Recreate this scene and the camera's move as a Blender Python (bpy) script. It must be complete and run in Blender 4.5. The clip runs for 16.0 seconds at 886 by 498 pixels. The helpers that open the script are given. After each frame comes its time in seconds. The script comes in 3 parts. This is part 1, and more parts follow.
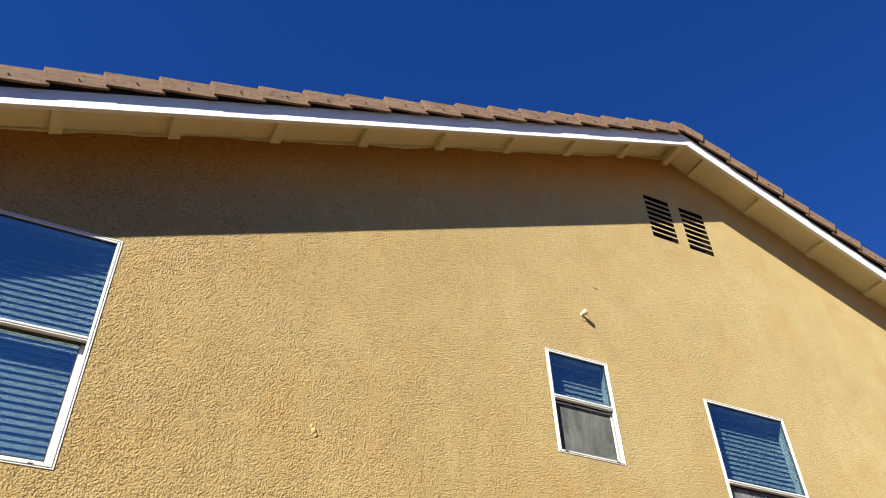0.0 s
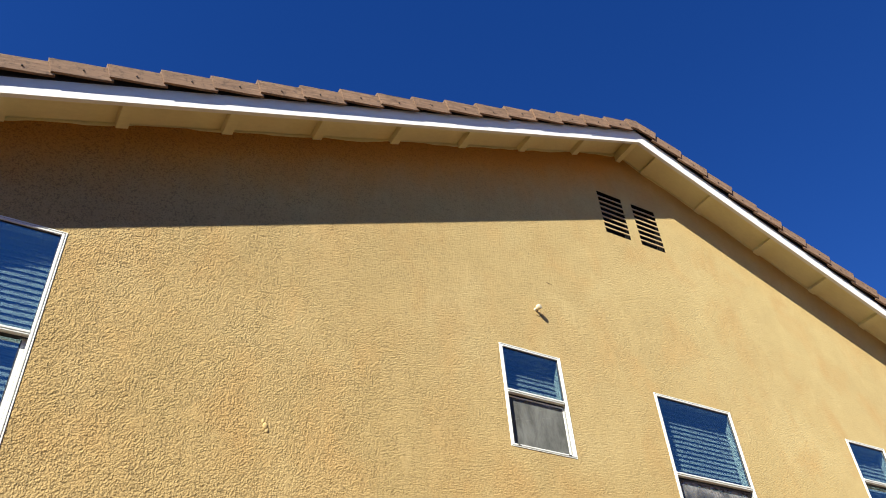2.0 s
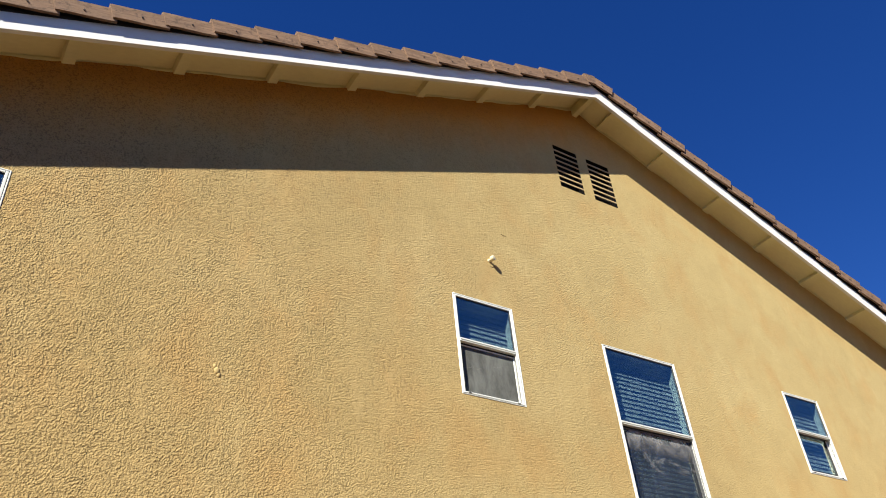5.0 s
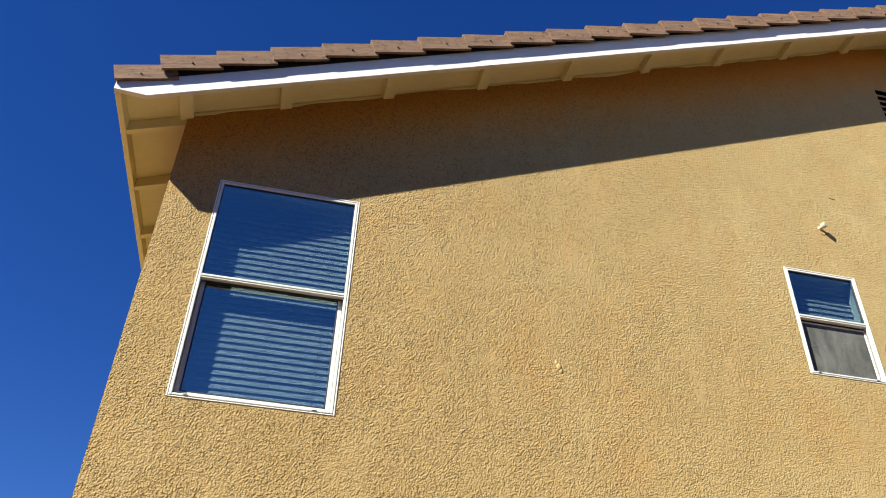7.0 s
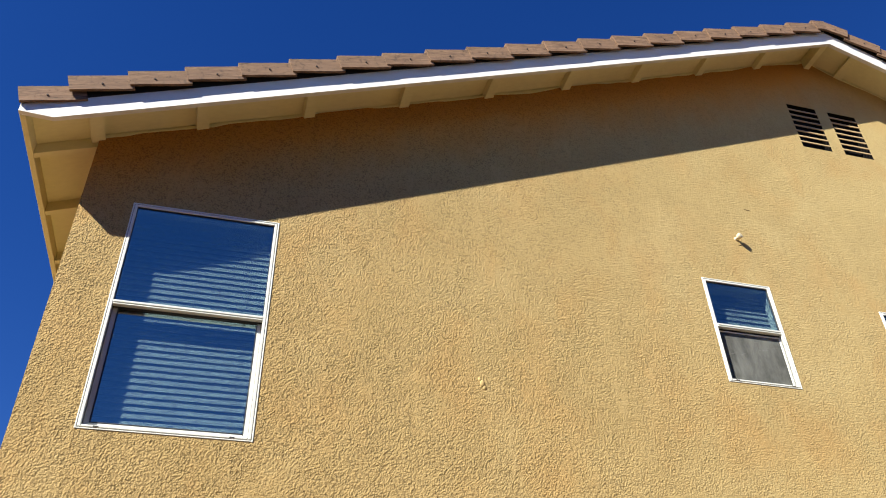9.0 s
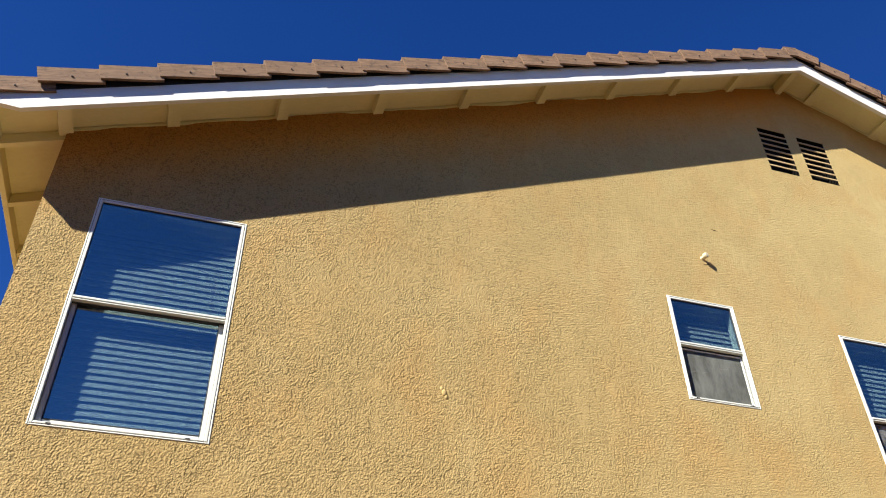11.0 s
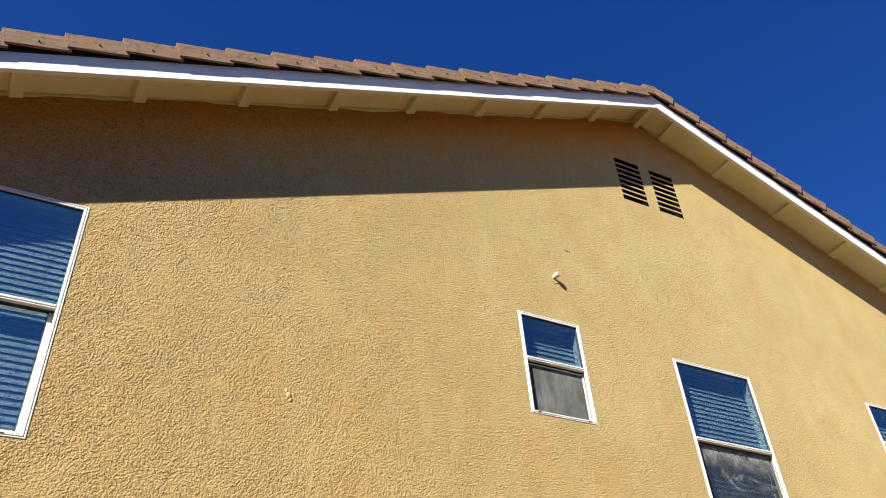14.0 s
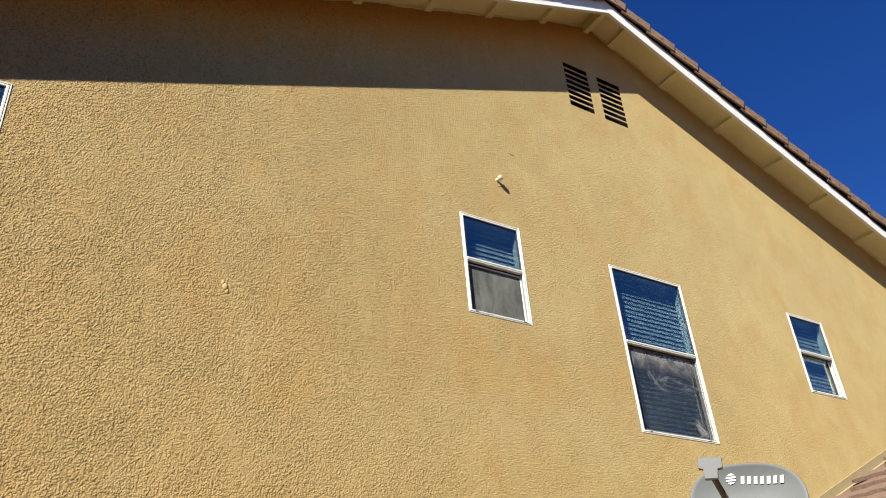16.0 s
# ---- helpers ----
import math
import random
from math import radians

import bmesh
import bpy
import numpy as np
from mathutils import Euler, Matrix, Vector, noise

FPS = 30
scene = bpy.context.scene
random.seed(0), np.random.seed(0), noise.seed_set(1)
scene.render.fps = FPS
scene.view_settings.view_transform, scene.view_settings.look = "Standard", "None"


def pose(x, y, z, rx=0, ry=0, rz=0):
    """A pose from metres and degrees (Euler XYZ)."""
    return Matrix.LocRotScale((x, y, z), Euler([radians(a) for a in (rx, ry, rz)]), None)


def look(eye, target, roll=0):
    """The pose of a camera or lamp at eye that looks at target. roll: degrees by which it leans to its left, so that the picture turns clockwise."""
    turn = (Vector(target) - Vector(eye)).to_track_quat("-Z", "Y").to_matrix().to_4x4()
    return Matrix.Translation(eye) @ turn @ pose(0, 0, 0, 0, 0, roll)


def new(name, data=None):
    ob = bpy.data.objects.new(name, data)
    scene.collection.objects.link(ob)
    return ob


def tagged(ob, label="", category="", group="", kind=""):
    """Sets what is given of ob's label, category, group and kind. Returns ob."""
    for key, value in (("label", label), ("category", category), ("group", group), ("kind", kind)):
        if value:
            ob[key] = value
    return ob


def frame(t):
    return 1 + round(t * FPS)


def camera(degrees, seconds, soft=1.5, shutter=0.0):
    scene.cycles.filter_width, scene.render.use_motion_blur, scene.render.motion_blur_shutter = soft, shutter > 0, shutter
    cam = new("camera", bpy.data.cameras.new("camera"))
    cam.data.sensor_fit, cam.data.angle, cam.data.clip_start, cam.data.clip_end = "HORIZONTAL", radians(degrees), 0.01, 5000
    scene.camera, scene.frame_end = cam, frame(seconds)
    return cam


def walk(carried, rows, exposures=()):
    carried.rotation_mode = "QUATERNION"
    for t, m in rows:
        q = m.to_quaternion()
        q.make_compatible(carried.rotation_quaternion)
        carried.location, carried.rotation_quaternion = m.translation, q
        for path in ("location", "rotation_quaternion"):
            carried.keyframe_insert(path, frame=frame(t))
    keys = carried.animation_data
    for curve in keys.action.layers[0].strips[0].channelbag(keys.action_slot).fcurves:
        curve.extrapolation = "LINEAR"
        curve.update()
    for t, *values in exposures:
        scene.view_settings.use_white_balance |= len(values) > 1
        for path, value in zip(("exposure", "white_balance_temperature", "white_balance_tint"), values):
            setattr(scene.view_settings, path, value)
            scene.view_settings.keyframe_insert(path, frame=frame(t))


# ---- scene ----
cam = camera(58.1, 16.0, soft=1.0)
PATH = [
    (0, (0.952, -4.379, 1.616), (1.666, -3.036, 2.914), -2.2),
    (0.5, (0.967, -4.382, 1.62), (1.695, -3.044, 2.915), -2.5),
    (1, (0.975, -4.38, 1.61), (1.765, -3.075, 2.903), -4.2),
    (1.5, (0.969, -4.376, 1.615), (1.77, -3.073, 2.903), -4.3),
    (2, (0.964, -4.364, 1.624), (1.781, -3.066, 2.908), -4.5),
    (2.5, (0.991, -4.359, 1.609), (1.872, -3.088, 2.876), -5.2),
    (3, (0.988, -4.393, 1.602), (1.962, -3.124, 2.802), -5.9),
    (3.2, (0.998, -4.38, 1.624), (1.978, -3.103, 2.811), -5.6),
    (5.3, (0.94, -4.337, 1.599), (1.871, -3.021, 2.783), -5.6),
    (5.5, (0.923, -4.342, 1.606), (1.724, -2.946, 2.793), -3.5),
    (6, (0.806, -4.314, 1.606), (1.346, -2.792, 2.786), 0.5),
    (6.5, (0.703, -4.29, 1.612), (1.112, -2.716, 2.777), 1.7),
    (7, (0.658, -4.328, 1.622), (0.979, -2.735, 2.789), 2.3),
    (7.5, (0.729, -4.337, 1.622), (1.118, -2.771, 2.804), 1.3),
    (8, (0.792, -4.36, 1.642), (1.239, -2.82, 2.838), 0.3),
    (8.5, (0.807, -4.366, 1.645), (1.257, -2.83, 2.844), -1.3),
    (8.7, (0.806, -4.361, 1.646), (1.258, -2.825, 2.844), -2.0),
    (10.8, (0.848, -4.357, 1.641), (1.301, -2.836, 2.858), -0.3),
    (11, (0.856, -4.368, 1.639), (1.363, -2.864, 2.856), -1.1),
    (11.5, (0.859, -4.374, 1.636), (1.418, -2.893, 2.859), -2.3),
    (12, (0.869, -4.376, 1.63), (1.428, -2.902, 2.86), -2.3),
    (12.5, (0.887, -4.394, 1.629), (1.453, -2.923, 2.861), -2.0),
    (13, (0.906, -4.387, 1.615), (1.533, -2.944, 2.849), -2.6),
    (13.5, (0.931, -4.382, 1.619), (1.698, -3.003, 2.848), -4.5),
    (14, (0.941, -4.361, 1.616), (1.744, -3.001, 2.843), -4.3),
    (14.5, (0.931, -4.334, 1.619), (1.797, -2.986, 2.816), -5.2),
    (15, (0.947, -4.332, 1.617), (1.84, -2.965, 2.773), -5.1),
    (15.5, (0.965, -4.303, 1.607), (1.92, -2.93, 2.703), -5.0),
    (16, (0.971, -4.292, 1.594), (1.956, -2.885, 2.62), -4.7),
]
walk(cam, [(t, look(eye, target, roll)) for t, eye, target, roll in PATH], [(0, 1.48), (2, 1.48), (3, 1.37), (5.5, 1.32), (7, 1.38), (8, 1.42), (11, 1.42), (14, 1.44), (15, 1.29), (16, 1.21)])

# ---- light ----
SUN_TRAVEL = Vector((0.695, 0.40, -0.64)).normalized()
sun_at = -SUN_TRAVEL
world = bpy.data.worlds.new("clear_sky")
scene.world = world
world.use_nodes = True
wn = world.node_tree.nodes
wn.clear()
sky = wn.new("ShaderNodeTexSky")
sky.sky_type = "NISHITA"
sky.sun_disc = False
sky.sun_elevation = math.asin(sun_at.z)
sky.sun_rotation = math.atan2(sun_at.x, sun_at.y)
sky.altitude = 1500
sky.air_density = 1.0
sky.dust_density = 0.0
sky.ozone_density = 5.0
sky_colour = wn.new("ShaderNodeHueSaturation")
sky_colour.inputs["Saturation"].default_value = 1.26
sky_colour.inputs["Hue"].default_value = 0.5185
back = wn.new("ShaderNodeBackground")
back.inputs["Strength"].default_value = 0.0525
wout = wn.new("ShaderNodeOutputWorld")
world.node_tree.links.new(sky.outputs[0], sky_colour.inputs["Color"])
world.node_tree.links.new(sky_colour.outputs[0], back.inputs["Color"])
world.node_tree.links.new(back.outputs[0], wout.inputs["Surface"])

sun_data = bpy.data.lights.new("sun", "SUN")
sun_data.energy = 5.0
sun_data.angle = radians(0.53)
sun_data.color = (1.0, 0.95, 0.86)
sun = new("sun", sun_data)
sun.matrix_world = look((0, 0, 0), SUN_TRAVEL)
sun.location = (-8, -8, 14)


# ---- materials ----
def material(name):
    m = bpy.data.materials.new(name)
    m.use_nodes = True
    nt = m.node_tree
    return m, nt, nt.nodes["Principled BSDF"]


def noise_tex(nt, scale, detail=3.0, rough=0.55, vec=None, distort=0.0):
    n = nt.nodes.new("ShaderNodeTexNoise")
    n.inputs["Scale"].default_value = scale
    n.inputs["Detail"].default_value = detail
    n.inputs["Roughness"].default_value = rough
    n.inputs["Distortion"].default_value = distort
    if vec is not None:
        nt.links.new(vec, n.inputs["Vector"])
    return n.outputs["Fac"]


def ramp(nt, fac, stops):
    r = nt.nodes.new("ShaderNodeValToRGB")
    while len(r.color_ramp.elements) < len(stops):
        r.color_ramp.elements.new(0.5)
    for e, (p, c) in zip(r.color_ramp.elements, stops):
        e.position = p
        e.color = (*c, 1) if len(c) == 3 else c
    nt.links.new(fac, r.inputs["Fac"])
    return r.outputs["Color"]


def grey(v):
    return (v, v, v)


def mix(nt, fac, a, b, mode="MIX"):
    n = nt.nodes.new("ShaderNodeMix")
    n.data_type = "RGBA"
    n.blend_type = mode
    for socket, v in ((n.inputs["Factor"], fac), (n.inputs["A"], a), (n.inputs["B"], b)):
        if isinstance(v, (int, float)):
            socket.default_value = v
        elif isinstance(v, tuple):
            socket.default_value = (*v, 1)
        else:
            nt.links.new(v, socket)
    return n.outputs["Result"]


def maths(nt, op, a, b):
    n = nt.nodes.new("ShaderNodeMath")
    n.operation = op
    for socket, v in zip(n.inputs, (a, b)):
        if isinstance(v, (int, float)):
            socket.default_value = v
        else:
            nt.links.new(v, socket)
    return n.outputs[0]


def coords(nt, scale=(1, 1, 1)):
    t = nt.nodes.new("ShaderNodeTexCoord")
    m = nt.nodes.new("ShaderNodeMapping")
    m.inputs["Scale"].default_value = scale
    nt.links.new(t.outputs["Object"], m.inputs["Vector"])
    return m.outputs["Vector"]


def bump(nt, height, strength, distance, under=None):
    b = nt.nodes.new("ShaderNodeBump")
    b.inputs["Strength"].default_value = strength
    b.inputs["Distance"].default_value = distance
    nt.links.new(height, b.inputs["Height"])
    if under is not None:
        nt.links.new(under, b.inputs["Normal"])
    return b.outputs["Normal"]


def stucco_material():
    m, nt, p = material("ochre_stucco")
    v = coords(nt)
    patches = noise_tex(nt, 1.1, 5, 0.6, v, 0.4)
    warm = noise_tex(nt, 2.0, 4, 0.6, coords(nt, (1, 1, 0.7)), 0.3)
    sep = nt.nodes.new("ShaderNodeSeparateXYZ")
    nt.links.new(v, sep.inputs[0])
    along = nt.nodes.new("ShaderNodeMapRange")
    for key, value in (("From Min", 1.0), ("From Max", 8.0), ("To Min", 1.0), ("To Max", 0.0)):
        along.inputs[key].default_value = value
    nt.links.new(sep.outputs["X"], along.inputs["Value"])
    # the colour runs from deep orange ochre to paler yellow along the wall
    deep = ramp(nt, patches, [(0.32, (0.352, 0.253, 0.102)), (0.52, (0.383, 0.274, 0.113)), (0.70, (0.396, 0.293, 0.127))])
    pale = ramp(nt, patches, [(0.32, (0.409, 0.313, 0.135)), (0.52, (0.430, 0.332, 0.144)), (0.70, (0.453, 0.357, 0.161))])
    base = mix(nt, along.outputs[0], pale, deep)
    base = mix(nt, ramp(nt, warm, [(0.49, grey(0)), (0.70, grey(0.62))]), base, (0.409, 0.263, 0.098))
    # warm bounced tint of the shade under the roof, painted in as a ragged strip
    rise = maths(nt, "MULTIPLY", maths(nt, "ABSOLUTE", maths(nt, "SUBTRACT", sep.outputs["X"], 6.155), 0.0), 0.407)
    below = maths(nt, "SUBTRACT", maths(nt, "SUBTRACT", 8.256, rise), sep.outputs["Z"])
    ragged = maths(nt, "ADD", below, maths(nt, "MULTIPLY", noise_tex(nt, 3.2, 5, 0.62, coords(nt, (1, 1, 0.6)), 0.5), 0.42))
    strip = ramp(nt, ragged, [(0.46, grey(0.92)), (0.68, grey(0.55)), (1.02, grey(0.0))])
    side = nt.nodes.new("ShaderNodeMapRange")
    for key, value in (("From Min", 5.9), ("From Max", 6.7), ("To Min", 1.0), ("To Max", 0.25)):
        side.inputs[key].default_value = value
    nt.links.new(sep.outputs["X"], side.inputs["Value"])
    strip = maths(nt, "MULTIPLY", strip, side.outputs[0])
    cloudy = ramp(nt, noise_tex(nt, 4.2, 5, 0.66, v, 0.6), [(0.34, grey(0.95)), (0.5, grey(0.99)), (0.68, grey(1.03))])
    base = mix(nt, 1.0, base, cloudy, "MULTIPLY")
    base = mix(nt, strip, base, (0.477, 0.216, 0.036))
    # sprayed dash coat: grains of about a centimetre with crisp pits between them
    body = noise_tex(nt, 50, 3, 0.6, v)
    mottle = noise_tex(nt, 12, 4, 0.65, v, 0.3)
    wander = nt.nodes.new("ShaderNodeTexNoise")
    wander.inputs["Scale"].default_value = 75
    nt.links.new(v, wander.inputs["Vector"])
    off = nt.nodes.new("ShaderNodeVectorMath")
    off.operation = "MULTIPLY_ADD"
    nt.links.new(wander.outputs["Color"], off.inputs[0])
    off.inputs[1].default_value = (0.014, 0.014, 0.014)
    nt.links.new(v, off.inputs[2])
    cells = nt.nodes.new("ShaderNodeTexVoronoi")
    cells.feature = "F1"
    cells.inputs["Scale"].default_value = 84
    nt.links.new(off.outputs[0], cells.inputs["Vector"])
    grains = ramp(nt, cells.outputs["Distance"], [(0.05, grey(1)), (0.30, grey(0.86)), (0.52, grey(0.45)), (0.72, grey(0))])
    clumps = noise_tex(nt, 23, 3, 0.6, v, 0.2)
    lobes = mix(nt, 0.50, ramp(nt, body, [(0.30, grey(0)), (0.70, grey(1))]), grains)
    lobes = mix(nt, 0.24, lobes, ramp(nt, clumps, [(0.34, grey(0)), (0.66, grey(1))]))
    # the coat lies flatter in trowelled places and towards the far end of the wall
    flat = ramp(nt, noise_tex(nt, 2.6, 4, 0.62, coords(nt, (1.5, 1, 0.7)), 0.9), [(0.42, grey(1)), (0.56, grey(0.82)), (0.72, grey(0.5))])
    coat = maths(nt, "ADD", maths(nt, "MULTIPLY", along.outputs[0], 0.74), 0.20)
    amount = maths(nt, "MULTIPLY", maths(nt, "MULTIPLY", flat, coat), ramp(nt, mottle, [(0.36, grey(0.70)), (0.60, grey(1.0))]))
    # pale smears where the coat was rubbed flat
    smear = ramp(nt, noise_tex(nt, 3.4, 6, 0.7, coords(nt, (2.0, 1, 0.7)), 0.8), [(0.58, grey(0)), (0.70, grey(0.75))])
    amount = maths(nt, "MULTIPLY", amount, maths(nt, "SUBTRACT", 1.0, smear))
    base = mix(nt, smear, base, mix(nt, 1.0, base, (1.07, 1.08, 1.12), "MULTIPLY"))
    height = mix(nt, amount, grey(0.6), lobes)
    # hollows darkened in the base colour, standing in for their small shadows
    pit_shade = ramp(nt, lobes, [(0.25, grey(0.52)), (0.42, grey(0.81)), (0.54, grey(0.95)), (0.74, grey(1.01))])
    nt.links.new(mix(nt, amount, base, mix(nt, 1.0, base, pit_shade, "MULTIPLY")), p.inputs["Base Color"])
    p.inputs["Roughness"].default_value = 0.92
    p.inputs["Specular IOR Level"].default_value = 0.2
    nt.links.new(bump(nt, height, 1.0, 0.012), p.inputs["Normal"])
    return m


def paint_material(name, colour, rough=0.55, wear=(0.45, 0.38, 0.26), amount=0.35, grain=(1, 14, 14)):
    m, nt, p = material(name)
    dirt = noise_tex(nt, 2.2, 5, 0.65, coords(nt))
    lines = noise_tex(nt, 3.0, 4, 0.6, coords(nt, grain))
    c = mix(nt, ramp(nt, dirt, [(0.48, grey(0)), (0.78, grey(amount))]), colour, wear)
    c = mix(nt, 0.12, c, ramp(nt, lines, [(0.3, grey(0.45)), (0.7, grey(1))]), "MULTIPLY")
    nt.links.new(c, p.inputs["Base Color"])
    p.inputs["Roughness"].default_value = rough
    nt.links.new(bump(nt, lines, 0.25, 0.002), p.inputs["Normal"])
    return m


def tile_material(name, low, high, dark):
    m, nt, p = material(name)
    info = nt.nodes.new("ShaderNodeObjectInfo")

    def shifted(scale):
        add = nt.nodes.new("ShaderNodeVectorMath")
        add.operation = "ADD"
        nt.links.new(coords(nt, scale), add.inputs[0])
        nt.links.new(maths(nt, "MULTIPLY", info.outputs["Random"], 37.0), add.inputs[1])
        return add.outputs[0]

    streak = noise_tex(nt, 4, 5, 0.7, shifted((1.4, 13, 13)), 0.6)
    cracks = noise_tex(nt, 3, 4, 0.6, shifted((1.1, 16, 16)), 1.0)
    spots = noise_tex(nt, 22, 3, 0.6, shifted((1, 1, 1)))
    c = ramp(nt, streak, [(0.36, low), (0.64, high)])
    c = mix(nt, ramp(nt, info.outputs["Random"], [(0, grey(0.0)), (1, grey(0.5))]), c, tuple(0.5 * (a + b) * 0.85 for a, b in zip(low, high)))
    c = mix(nt, ramp(nt, spots, [(0.56, grey(0)), (0.70, grey(0.6))]), c, dark)
    c = mix(nt, ramp(nt, cracks, [(0.33, grey(0.85)), (0.40, grey(0))]), c, dark)
    nt.links.new(c, p.inputs["Base Color"])
    p.inputs["Roughness"].default_value = 0.88
    grit = noise_tex(nt, 130, 3, 0.6, coords(nt))
    nt.links.new(bump(nt, mix(nt, 0.4, streak, grit), 0.8, 0.006), p.inputs["Normal"])
    return m


def vinyl_material(name, colour):
    m, nt, p = material(name)
    d = noise_tex(nt, 9, 4, 0.6, coords(nt))
    nt.links.new(mix(nt, ramp(nt, d, [(0.5, grey(0)), (0.8, grey(0.35))]), colour, (0.5, 0.46, 0.38)), p.inputs["Base Color"])
    p.inputs["Roughness"].default_value = 0.38
    return m


def glass_material():
    m = bpy.data.materials.new("coated_window_glass")
    m.use_nodes = True
    nt = m.node_tree
    nt.nodes.clear()
    out = nt.nodes.new("ShaderNodeOutputMaterial")
    mixer = nt.nodes.new("ShaderNodeMixShader")
    clear = nt.nodes.new("ShaderNodeBsdfTransparent")
    clear.inputs["Color"].default_value = (0.41, 0.51, 0.54, 1)
    gloss = nt.nodes.new("ShaderNodeBsdfGlossy")
    gloss.inputs["Roughness"].default_value = 0.0
    gloss.inputs["Color"].default_value = (1.0, 0.99, 0.86, 1)
    wave = noise_tex(nt, 1.7, 1, 0.4, coords(nt))
    nt.links.new(bump(nt, wave, 0.05, 0.02), gloss.inputs["Normal"])
    mixer.inputs[0].default_value = 0.27
    nt.links.new(clear.outputs[0], mixer.inputs[1])
    nt.links.new(gloss.outputs[0], mixer.inputs[2])
    nt.links.new(mixer.outputs[0], out.inputs["Surface"])
    return m


def screen_material(name, cover, colour, dust, top=9.0):
    """Insect mesh; dust lies in smears and, where the mesh ends at height top, in a band below its upper edge."""
    m = bpy.data.materials.new(name)
    m.use_nodes = True
    nt = m.node_tree
    nt.nodes.clear()
    out = nt.nodes.new("ShaderNodeOutputMaterial")
    mixer = nt.nodes.new("ShaderNodeMixShader")
    clear = nt.nodes.new("ShaderNodeBsdfTransparent")
    cloth = nt.nodes.new("ShaderNodeBsdfDiffuse")
    streaks = noise_tex(nt, 2.1, 6, 0.66, coords(nt, (1.0, 1.0, 2.6)), 1.2)
    rub = noise_tex(nt, 11, 5, 0.7, coords(nt, (1, 1, 0.35)), 0.3)
    smear = ramp(nt, streaks, [(0.55, grey(0)), (0.68, grey(dust))])
    sep = nt.nodes.new("ShaderNodeSeparateXYZ")
    nt.links.new(coords(nt), sep.inputs[0])
    band = nt.nodes.new("ShaderNodeMapRange")
    for key, value in (("From Min", top - 0.20), ("From Max", top), ("To Min", 0.0), ("To Max", 1.0)):
        band.inputs[key].default_value = value
    nt.links.new(sep.outputs["Z"], band.inputs["Value"])
    web = maths(nt, "MULTIPLY", band.outputs[0], ramp(nt, noise_tex(nt, 6, 5, 0.7, coords(nt), 0.6), [(0.35, grey(0.1)), (0.62, grey(1))]))
    smear = maths(nt, "MAXIMUM", smear, web)
    c = mix(nt, smear, mix(nt, 0.6, colour, ramp(nt, rub, [(0.3, tuple(v * 0.4 for v in colour)), (0.75, tuple(v * 2.2 for v in colour))])), (0.52, 0.51, 0.48))
    nt.links.new(c, cloth.inputs["Color"])
    nt.links.new(maths(nt, "MINIMUM", maths(nt, "ADD", maths(nt, "MULTIPLY", smear, 0.6), cover), 0.97), mixer.inputs[0])
    nt.links.new(clear.outputs[0], mixer.inputs[1])
    nt.links.new(cloth.outputs[0], mixer.inputs[2])
    nt.links.new(mixer.outputs[0], out.inputs["Surface"])
    return m


def ground_material():
    m, nt, p = material("dark_earth")
    a = noise_tex(nt, 0.35, 5, 0.6, coords(nt))
    b = noise_tex(nt, 28, 4, 0.7, coords(nt))
    c = ramp(nt, a, [(0.3, (0.180, 0.095, 0.048)), (0.7, (0.225, 0.128, 0.066))])
    nt.links.new(mix(nt, 0.4, c, ramp(nt, b, [(0.3, grey(0.35)), (0.7, grey(1.0))]), "MULTIPLY"), p.inputs["Base Color"])
    p.inputs["Roughness"].default_value = 0.95
    nt.links.new(bump(nt, b, 0.8, 0.01), p.inputs["Normal"])
    return m


def plain_material(name, colour, rough=0.6, metal=0.0, speck=0.15):
    m, nt, p = material(name)
    d = noise_tex(nt, 14, 4, 0.6, coords(nt))
    dark = tuple(c * 0.72 for c in colour)
    nt.links.new(mix(nt, ramp(nt, d, [(0.45, grey(0)), (0.8, grey(min(1, speck * 4)))]), colour, dark), p.inputs["Base Color"])
    p.inputs["Roughness"].default_value = rough
    p.inputs["Metallic"].default_value = metal
    p.inputs["Specular IOR Level"].default_value = 0.05 if rough >= 0.9 else 0.5
    return m


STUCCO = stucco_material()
WHITE = paint_material("white_board_paint", (0.67, 0.67, 0.63), 0.5, (0.62, 0.58, 0.50), 0.3)
SOFFIT = paint_material("cream_soffit_paint", (0.72, 0.68, 0.38), 0.75, (0.54, 0.48, 0.25), 0.35)
RAKE = tile_material("brown_concrete_tile", (0.118, 0.067, 0.037), (0.245, 0.148, 0.084), (0.045, 0.028, 0.018))
LOWTILE = tile_material("terracotta_concrete_tile", (0.115, 0.070, 0.048), (0.190, 0.122, 0.084), (0.07, 0.045, 0.034))
FELT_AND_SHADE = plain_material("dark_felt_and_gap_shade", (0.03, 0.028, 0.026), 0.95)
VINYL = vinyl_material("white_vinyl", (0.62, 0.64, 0.58))
JOINT = plain_material("grey_sealant", (0.16, 0.16, 0.15), 0.7)
GASKET_AND_SHADE = plain_material("black_gasket_and_shade", (0.02, 0.02, 0.022), 0.6)
GLASS = glass_material()
SCREEN_GREY = screen_material("dusty_grey_mesh", 0.82, (0.118, 0.122, 0.110), 0.34)
SCREEN_DARK = screen_material("dark_mesh_with_dust", 0.33, (0.036, 0.044, 0.058), 0.46, 0.77)
SLAT = plain_material("white_blind_slat", (0.55, 0.56, 0.53), 0.45, 0.0, 0.05)
CORD = plain_material("blind_cord", (0.440, 0.440, 0.432), 0.8)
